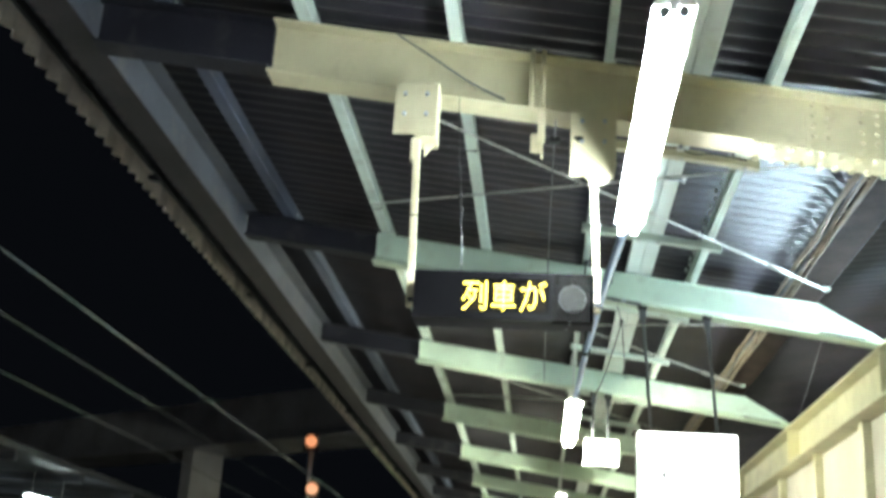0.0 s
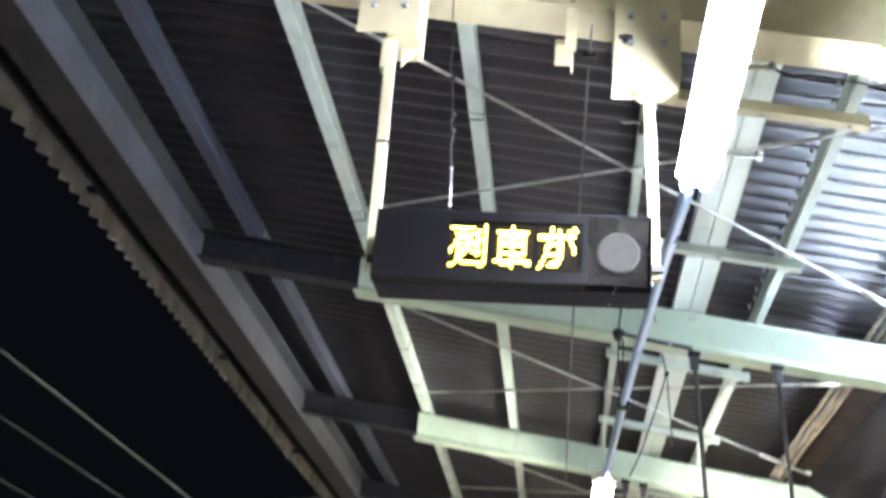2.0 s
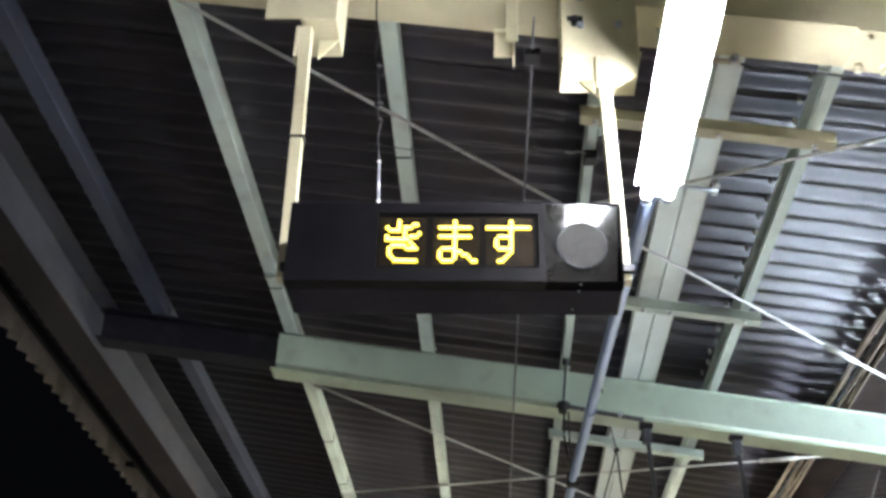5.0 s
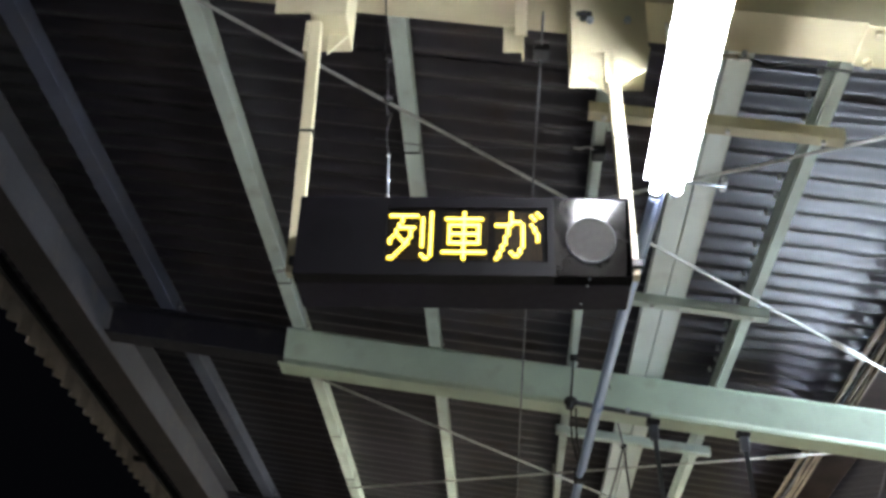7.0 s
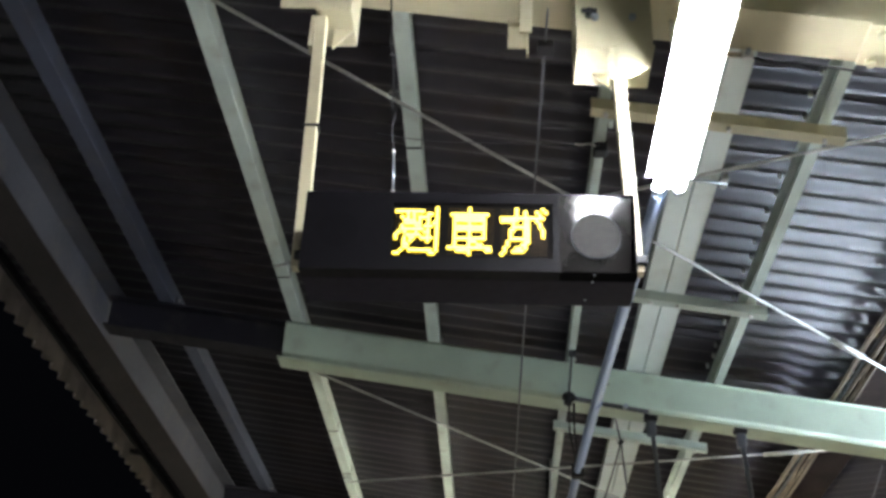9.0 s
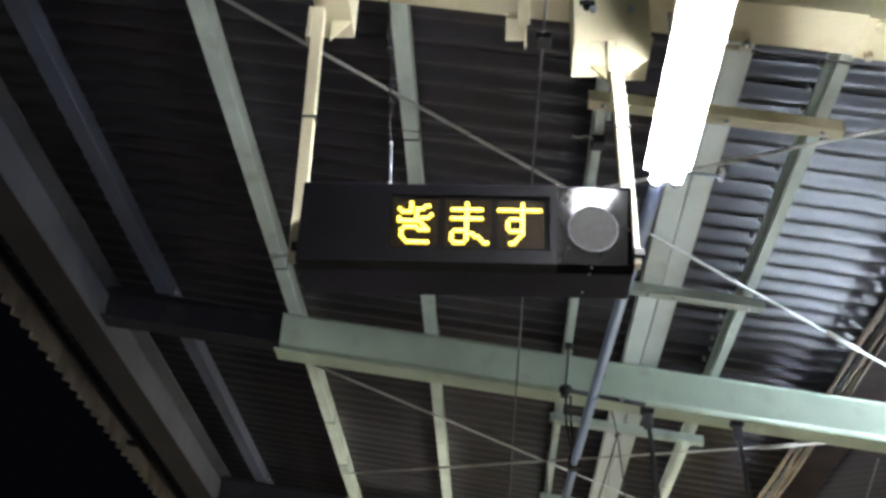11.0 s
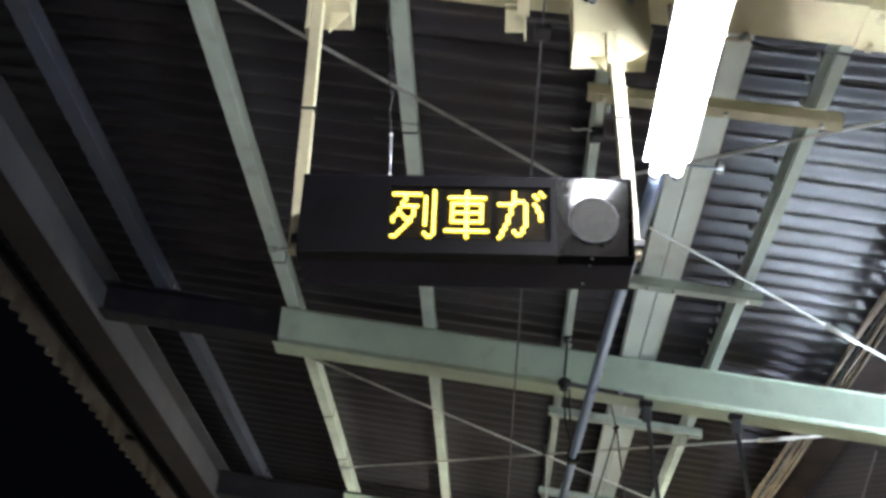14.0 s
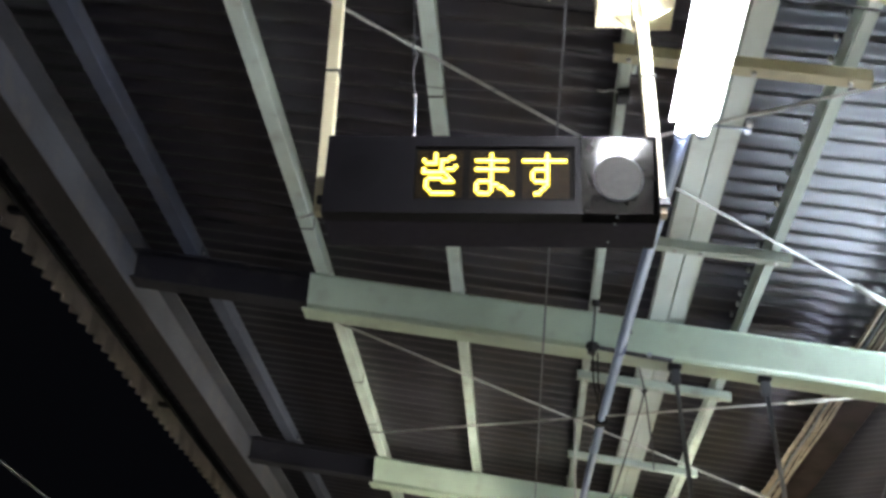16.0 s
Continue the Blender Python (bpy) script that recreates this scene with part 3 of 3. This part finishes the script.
# hangers of the sign: square poles and box brackets under the deep rafter
for s, low, lab in ((-1, 4.05, "cream square hanger pole with a bolted box bracket carrying the sign"), (1, 3.92, "cream square hanger pole with a gusseted box bracket carrying the sign")):
    x = -0.496 if s < 0 else 0.468
    hg = thing("sign_hanger", lab, "hanger", "sign hangers")
    yc = 0.192
    bx0, bx1, by0, by1 = (-0.645, -0.410, 0.145, 0.328) if s < 0 else (0.318, 0.562, 0.182, 0.362)
    under = fall((bx0 + bx1) / 2, BEAM_TOP - 0.345)
    pole = part("pole", box(-0.019, 0.019, -0.019, 0.019, 0, low - 3.10, 0.003), CREAM, hg)
    pole.matrix_basis = pose(x + 0.006, yc, 3.10, 0, -1.3 if s < 0 else -2.2, 0)
    part("angle_strip", box(x - 0.048, x - 0.034, yc - 0.02, yc + 0.03, low - 0.13, low, 0.002), CREAM, hg)
    part("bottom_plate", box(bx0 if s > 0 else x - 0.022, bx1, by0, by1, low, low + 0.010, 0.002), CREAM, hg)
    part("front_plate", box(bx0, bx1, by0, by0 + 0.010, low + 0.010, under - 0.02, 0.002), CREAM, hg)
    for xx in ((bx0, bx1 - 0.010) if s > 0 else (x - 0.034, bx1 - 0.010)):
        part("side_plate", box(xx, xx + 0.010, by0 + 0.010, by1, low + 0.010, under + 0.002), CREAM, hg)
    part("flange_clamp", box(bx0 + 0.02, bx1 - 0.02, by0 + 0.010, 0.42, under - 0.014, under + 0.003, 0.002), CREAM, hg)

    def plate(corners, thick, nm):
        g = bmesh.new()
        va = [g.verts.new(c) for c in corners]
        vb = [g.verts.new(Vector(c) + Vector((0, thick, 0))) for c in corners]
        g.faces.new(va)
        g.faces.new(vb[::-1])
        for i in range(len(va)):
            k = (i + 1) % len(va)
            g.faces.new((va[i], va[k], vb[k], vb[i]))
        return part(nm, g, CREAM, hg)

    if s < 0:
        plate(((x + 0.019, 0.24, low - 0.001), (x + 0.085, 0.24, low - 0.001), (x + 0.019, 0.24, low - 0.085)), 0.008, "gusset")
    else:
        part("pole_flange", box(0.452, 0.562, by0 + 0.004, by1, low - 0.012, low - 0.001, 0.001), CREAM, hg)
        plate(((x - 0.020, 0.164, low + 0.004), (0.566, 0.164, low + 0.004), (0.548, 0.164, low - 0.082), (x + 0.019, 0.164, low - 0.125), (x - 0.020, 0.164, low - 0.125)), 0.008, "gusset")
        plate(((0.375, 0.30, low - 0.001), (x - 0.03, 0.30, low - 0.001), (x - 0.03, 0.30, low - 0.07)), 0.008, "gusset")
        part("wing_bolt", tube((0.36, by0, low + 0.14), (0.36, by0 - 0.03, low + 0.14), 0.012, 8), BLACK, hg)
        part("wing_bolt", box(0.335, 0.385, by0 - 0.028, by0 - 0.020, low + 0.132, low + 0.15, 0.002), BLACK, hg)
    for dx in (-0.06, 0.06):
        for z in (low + 0.13, low + 0.25):
            part("bolt", tube(((bx0 + bx1) / 2 + dx, by0, z), ((bx0 + bx1) / 2 + dx, by0 - 0.014, z), 0.012, 6), GALV, hg)
    part("cable_tie", box(x - 0.030, x + 0.020 if s < 0 else x + 0.014, yc - 0.022, yc + 0.022, 3.597 if s < 0 else 3.574, 3.605 if s < 0 else 3.582), BLACK, hg, "black cable tie")

hb = thing("cable_bracket", "small cream angle bracket under the deep rafter", "bracket")
part("strip", box(0.138, 0.180, 0.286, 0.296, 4.085, 4.292, 0.002), CREAM, hb)
part("foot", box(0.099, 0.169, 0.316, 0.324, 4.040, 4.135, 0.002), CREAM, hb)
part("foot_edge", box(0.162, 0.169, 0.296, 0.316, 3.995, 4.105, 0.001), CREAM, hb)
part("shelf", box(0.099, 0.180, 0.297, 0.335, 4.137, 4.145, 0.001), CREAM, hb)
for xx in (0.10, 0.16):
    part("conduit", tube((xx, 0.262, 4.30), (xx, 0.262, 4.64), 0.014, 10), CREAM, hb)
dc = thing("drop_cable", "thin cable draped across the web of the deep rafter", "cable")
part("cable", cord([(-0.68, 0.268, 4.74), (-0.45, 0.266, 4.58), (-0.25, 0.266, 4.44), (-0.05, 0.268, 4.335)], 0.006), WIRE, dc)
cl = thing("flange_clip", "small white clip on the edge of the rafter flange", "clip")
part("clip", box(0.915, 0.955, 0.475, 0.495, 4.145, 4.175, 0.003), WHITEBODY, cl)

part("pipe", tube((0.70, 0.485, 4.165), (0.915, 0.485, 4.162), 0.010, 10), DULLCREAM, cl)
part("screw", tube((0.935, 0.476, 4.16), (0.935, 0.455, 4.16), 0.010, 8), GALV, cl)
part("wire", cord([(0.955, 0.487, 4.152), (1.02, 0.492, 4.128), (1.12, 0.490, 4.130), (1.30, 0.492, 4.098)], 0.005), BLACK, cl)
ub = thing("duct_strap", "thin steel rod strap bolted across the cable duct", "strap")
part("rod", tube((0.79, 1.74, fall(0.967) - 0.003), (1.125, 1.80, fall(0.967) - 0.003), 0.008, 8), GALV, ub)
for x, y in ((1.112, 1.815), (1.112, 1.765)):
    part("nut", tube((x, y, fall(0.967) - 0.012), (x, y, fall(0.967) + 0.02), 0.016, 6), WHITEBODY, ub)
pc = thing("purlin_clamp", "dark cable clamp on the narrow purlin", "clamp")
part("clamp_body", box(0.493, 0.558, 1.56, 1.63, fall(0.5475) - 0.05, fall(0.5475) - 0.001, 0.010), BLACK, pc)
part("clamp_tab", box(0.550, 0.570, 1.38, 1.44, fall(0.5475) - 0.02, fall(0.5475) + 0.05, 0.003), PURLIN, pc)

# the stay cable of the sign
stay = thing("stay_cable", "thin steel stay cable with knots and a turnbuckle above the sign", "cable", at=(0.020, 0, 0))
part("cable", cord([(-0.32, 0.22, 4.32), (-0.306, 0.19, 4.10), (-0.296, 0.178, 4.02), (-0.297, 0.17, 3.93), (-0.284, 0.165, 3.86), (-0.270, 0.143, 3.70), (-0.272, 0.140, 3.66), (-0.258, 0.135, 3.62), (-0.264, 0.13, 3.56), (-0.252, 0.12, 3.45), (-0.243, 0.10, 3.245)], 0.0026), BLACK, stay)
for p, r in (((-0.285, 0.165, 3.87), 0.012), ((-0.270, 0.143, 3.70), 0.014), ((-0.262, 0.137, 3.63), 0.011)):
    k = bmesh.new()
    bmesh.ops.create_icosphere(k, subdivisions=1, radius=r, matrix=Matrix.Translation(p) @ Matrix.Diagonal((1.2, 0.9, 0.8, 1)))
    part("knot", k, BLACK, stay)
part("turnbuckle", tube((-0.252, 0.12, 3.46), (-0.245, 0.105, 3.32), 0.0042, 8), GALV, stay)
for p in ((-0.2525, 0.119, 3.465), (-0.2455, 0.105, 3.315)):
    k = bmesh.new()
    bmesh.ops.create_icosphere(k, subdivisions=2, radius=0.0065, matrix=Matrix.Translation(p))
    part("bead", k, WHITEBODY, stay)

# long thin cables under the rafters
ln = thing("span_wire", "thin black wire running along under the rafters", "cable")
part("wire", cord([(0.245, 0.40, 4.40), (0.232, 0.50, 4.20), (0.215, 1.8, 4.16), (0.20, 3.9, 4.2), (0.19, 6.0, 4.16), (0.185, 7.6, 4.22)], 0.0045), WIRE, ln)
part("clamp", box(0.205, 0.262, 0.47, 0.53, 4.185, 4.215, 0.004), BLACK, ln)
ln = thing("cross_wire", "thin steel wire stretched between two purlins", "cable")
part("wire", cord([(-0.50, 1.640, 4.67), (-0.279, 1.653, 4.64), (0.004, 1.613, 4.60), (0.30, 1.58, 4.57), (0.52, 1.556, 4.55)], 0.0024), WIRE, ln)
part("twist", cord([(0.41, 1.567, 4.566), (0.44, 1.560, 4.555), (0.47, 1.562, 4.562), (0.50, 1.556, 4.548)], 0.0055), RODMAT, ln)

ln = thing("slack_cable", "slack grey cable falling from the roof to the girder", "cable")
part("cable", cord([(2.88, 5.42, 4.53), (2.90, 5.9, 4.37), (2.93, 6.5, 4.18), (2.96, 7.2, 3.985)], 0.008), WIRE, ln)

# cables and hooks about the second rafter
ck = thing("power_cord", "black power cord with a socket hung before the rafter", "cable", "hanging cords")
part("cord", cord([(0.522, 3.70, 4.56), (0.518, 3.77, 4.47), (0.512, 3.82, 4.39), (0.508, 3.84, 4.33)], 0.007), BLACK, ck)
part("purlin_clip", tube((0.50, 3.69, 4.545), (0.545, 3.69, 4.545), 0.022, 8), BLACK, ck)
lump = bmesh.new()
bmesh.ops.create_icosphere(lump, subdivisions=2, radius=0.040, matrix=Matrix.Translation((0.508, 3.835, 4.32)) @ Matrix.Diagonal((1.1, 0.8, 0.9, 1)))
part("socket", lump, BLACK, ck)
part("socket_collar", tube((0.500, 3.83, 4.27), (0.508, 3.83, 4.32), 0.026, 10), BLACK, ck)
part("cable_bar", cord([(0.54, 3.845, 4.318), (0.70, 3.85, 4.290), (0.86, 3.85, 4.262), (0.99, 3.86, 4.245)], 0.015), WIRE, ck)
part("bar_bolt", tube((0.848, 3.835, 4.262), (0.848, 3.80, 4.258), 0.016, 6), GALV, ck)
for dx, dy in ((0.0, 0.0), (0.03, 0.02)):
    part("cord", cord([(0.510 + dx, 3.84 + dy, 4.29), (0.512 + dx, 3.86 + dy, 4.10), (0.535 + dx * 0.6, 3.75, 3.90), (0.535, 3.62, 3.78)], 0.0065), BLACK, ck)
part("junction_box", box(0.500, 0.570, 3.55, 3.61, 3.715, 3.795, 0.006), BLACK, ck)
ck = thing("power_cord", "thin grey cord looping from the rafter past the cable duct", "cable", "hanging cords")
part("cord", cord([(0.70, 3.80, 4.56), (0.739, 3.84, 4.466), (0.79, 4.0, 4.32), (0.853, 4.2, 4.178), (0.868, 4.2, 4.0), (0.884, 4.2, 3.822), (0.90, 4.3, 3.70)], 0.0055), WIRE, ck)
part("knot", tube((0.840, 4.2, 4.17), (0.866, 4.2, 4.19), 0.014, 8), BLACK, ck)
part("cord", cord([(0.853, 4.2, 4.178), (0.835, 4.5, 4.12), (0.797, 5.0, 4.027), (0.75, 5.5, 3.93), (0.70, 5.8, 3.86)], 0.0055), BLACK, ck)

# ---------------------------------------------------------------- hanging white signs
def hanging_sign(x0, x1, y, z0, z1, rods, label, marks=(), lean=0.0):
    s = thing("lit_sign", label, "sign", "lit hanging signs")
    part("box", box(x0, x1, y, y + 0.14, z0, z1, 0.008), WHITEBODY, s)
    part("face", box(x0 + 0.012, x1 - 0.012, y - 0.006, y + 0.001, z0 + 0.012, z1 - 0.012), SIGNWHITE, s, "glowing white acrylic face")
    for a in marks:
        part("mark", box(a[0], a[1], y - 0.010, y - 0.005, a[2], a[3]), BLACK, s, "small black mark")
    for x, t in rods:
        r = part("rod", tube((x + lean * (t - z1), y + 0.07, z1 - 0.01), (x, y + 0.07, t), 0.014, 8), WIRE, s)
        part("clamp", box(x - 0.040, x + 0.040, y + 0.035, y + 0.105, t - 0.012, t + 0.045, 0.008), BLACK, r)
        part("shackle", box(x - 0.026, x + 0.030, y + 0.05, y + 0.09, t - 0.11, t - 0.012, 0.008), WIRE, r)
        part("pin", tube((x - 0.034, y + 0.07, t - 0.045), (x + 0.036, y + 0.07, t - 0.045), 0.008, 8), WIRE, r)
    return s


hanging_sign(0.965, 1.775, 3.875, 2.40, 3.18, ((1.013, 4.232), (1.550, 4.165)), "white lit square sign box hung on two rods", ((1.165, 1.195, 2.80, 2.87), (1.18, 1.235, 2.775, 2.80)), 0.07)
hanging_sign(0.66, 1.06, 7.60, 3.44, 3.74, ((0.76, 4.27), (0.93, 4.24)), "small white lit sign box hung beside the far lamp")

# ---------------------------------------------------------------- beyond the tracks
bridge = thing("footbridge", "dim grey steel footbridge crossing the tracks at an angle", "bridge")
bridge.matrix_basis = pose(-3.9, 28.4, 0, 0, 0, -35)
part("deck", box(-36, 0, 0, 2.4, 7.45, 8.25), FARSTEEL, bridge)
part("parapet", box(-36, 0, -0.06, -0.002, 7.70, 9.0), FARSTEEL, bridge)
part("bottom_flange", box(-36, 0, -0.25, 0.25, 7.36, 7.448), FARSTEEL, bridge)
for x in (-25, -11.5):
    part("pier", box(x, x + 0.6, 0.5, 1.9, -1.1, 7.449), FARSTEEL, bridge)

for x, y, z in ((-6.55, 27.0, 6.65), (-6.40, 27.0, 5.3)):
    s = thing("signal_lamp", "small orange lamp on a dark post by the tracks", "lamp", "orange lamps")
    part("lens", tube((x, y, z), (x, y - 0.1, z), 0.17, 14), ORANGE, s)
    part("hood", box(x - 0.2, x + 0.2, y, y + 0.2, z - 0.24, z + 0.24, 0.02), BLACK, s)
    part("post", tube((x, y + 0.1, -1.1), (x, y + 0.1, z - 0.28), 0.06), FARSTEEL, s)

for x, za, zb in ((-4.35, 4.345, 4.345), (-8.0, 5.72, 5.72), (-8.0, 4.9, 4.9)):
    o = part("overhead_wire", tube((x, -20, za), (x, 90, zb), 0.010, 6), WIRE)
    tagged(o, "thin overhead electric wire above the tracks", "wire", "overhead wires")

opp = thing("opposite_canopy", "plain canopy over the opposite platform across the tracks", "canopy", kind="structure")
part("slab", box(-16, -10.5, -14, 27, -1.1, 0.0), CONCRETE, opp)
part("roof", box(-16, -10.5, -14, 27, 4.6, 4.75), EAVEGREY, opp)
for y in (10.0, 13.5, 17.0, 20.5, 24.0):
    part("beam", box(-16, -10.55, y, y + 0.12, 4.40, 4.60), EAVEGREY, opp)
for y in (-12, -4, 4, 12, 20):
    part("column", box(-14.2, -13.9, y, y + 0.3, 0.0, 4.6), FARSTEEL, opp)
# added fill lamps; the first three stand out of view, lighting the eave
for y in (-8.5, -3.5, 1.5, 20.0):
    lamp_row(-11.6, y, "twin fluorescent fill lamp, switched on, added on the opposite platform", z=4.0, glowing=TUBE_DIM)

# ---------------------------------------------------------------- roof pieces
roof = thing("roof_west", "grey corrugated roof sheets lying on the purlins", "roof", kind="structure")
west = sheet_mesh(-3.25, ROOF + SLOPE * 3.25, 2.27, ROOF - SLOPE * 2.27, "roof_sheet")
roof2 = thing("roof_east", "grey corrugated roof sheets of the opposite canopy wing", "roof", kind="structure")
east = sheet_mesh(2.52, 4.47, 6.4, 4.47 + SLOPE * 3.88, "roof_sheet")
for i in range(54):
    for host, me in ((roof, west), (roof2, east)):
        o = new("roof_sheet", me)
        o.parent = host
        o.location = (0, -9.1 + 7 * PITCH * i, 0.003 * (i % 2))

# upright corrugated fascia that closes the canopy edge, on outriggers above the sheets
fascia = thing("eave_fascia", "weathered brown upright corrugated fascia along the canopy edge", "fascia", kind="structure")
FPITCH = 0.197
fb = bmesh.new()
prof = []
for i in range(7 * 8 + 1):
    u = i / 8
    tri = abs((u % 1) * 2 - 1) * 2 - 1
    prof.append((0.032 * (0.6 * tri + 0.4 * math.sin(math.pi / 2 * tri)), FPITCH * u))
rows = [[fb.verts.new((x + dx, y, z)) for dx, z in ((0, 5.236), (0, 5.56), (-0.005, 5.56), (-0.005, 5.236))] for x, y in prof]
for r0, r1 in zip(rows, rows[1:]):
    for k in range(4):
        fb.faces.new((r0[k], r0[(k + 1) % 4], r1[(k + 1) % 4], r1[k]))
fb.faces.new(rows[0][::-1])
fb.faces.new(rows[-1])
f0 = part("fascia_sheet", fb, FLASHING, fascia)
f0.location = (-3.50, -9.1, 0)
for i in range(1, 38):
    o = new("fascia_sheet", f0.data)
    o.parent = fascia
    o.location = (-3.50, -9.1 + 7 * FPITCH * i, 0.004 * (i % 2))
for y in BEAMS:
    part("outrigger", box(-3.475, -2.30, y - 0.03, y + 0.03, ROOF + 0.052, ROOF + 0.092, shear=SLOPE), DARKSTEEL, fascia)

# hooks that hold the sheets on one purlin
hooks = thing("sheet_hooks", "small bolts fixing the roof sheets along a purlin", "bolt")
hk = tube((0, 0, 0), (0, 0, 0.03), 0.010, 6)
h0 = part("hook", hk, RODMAT, hooks)
h0.location = (1.382, 0.90, fall(1.375) + 0.085)
for k in range(1, 21):
    o = new("hook", h0.data)
    o.parent, o.location = hooks, (1.370 + 0.012 * (k % 2), 0.90 + PITCH * k, fall(1.375) + 0.085)


# ---------------------------------------------------------------- what moves
def motions():
    """The display changes phrase every 0.584 s: the lit dots of one phrase come forward as the other's sink behind the panel."""
    lit, dark = pose(0, 0, 0), pose(0, 0.012, 0)
    rows_a, rows_b = [(0, lit)], [(0, dark)]
    shown = True
    t = 0.25
    while t < 15.9:
        f0, f1 = round(t * FPS) / FPS, (round(t * FPS) + 1) / FPS
        if shown:
            rows_b += [(f0 - 1 / FPS, dark), (f0, lit)]
            rows_a += [(f0, lit), (f1, dark)]
        else:
            rows_a += [(f0 - 1 / FPS, dark), (f0, lit)]
            rows_b += [(f0, lit), (f1, dark)]
        shown = not shown
        t += 0.584
    rows_a.append((16.0, lit if shown else dark))
    rows_b.append((16.0, dark if shown else lit))
    for character in text_a:
        walk(character, rows_a)
    for character in text_b:
        walk(character, rows_b)


motions()
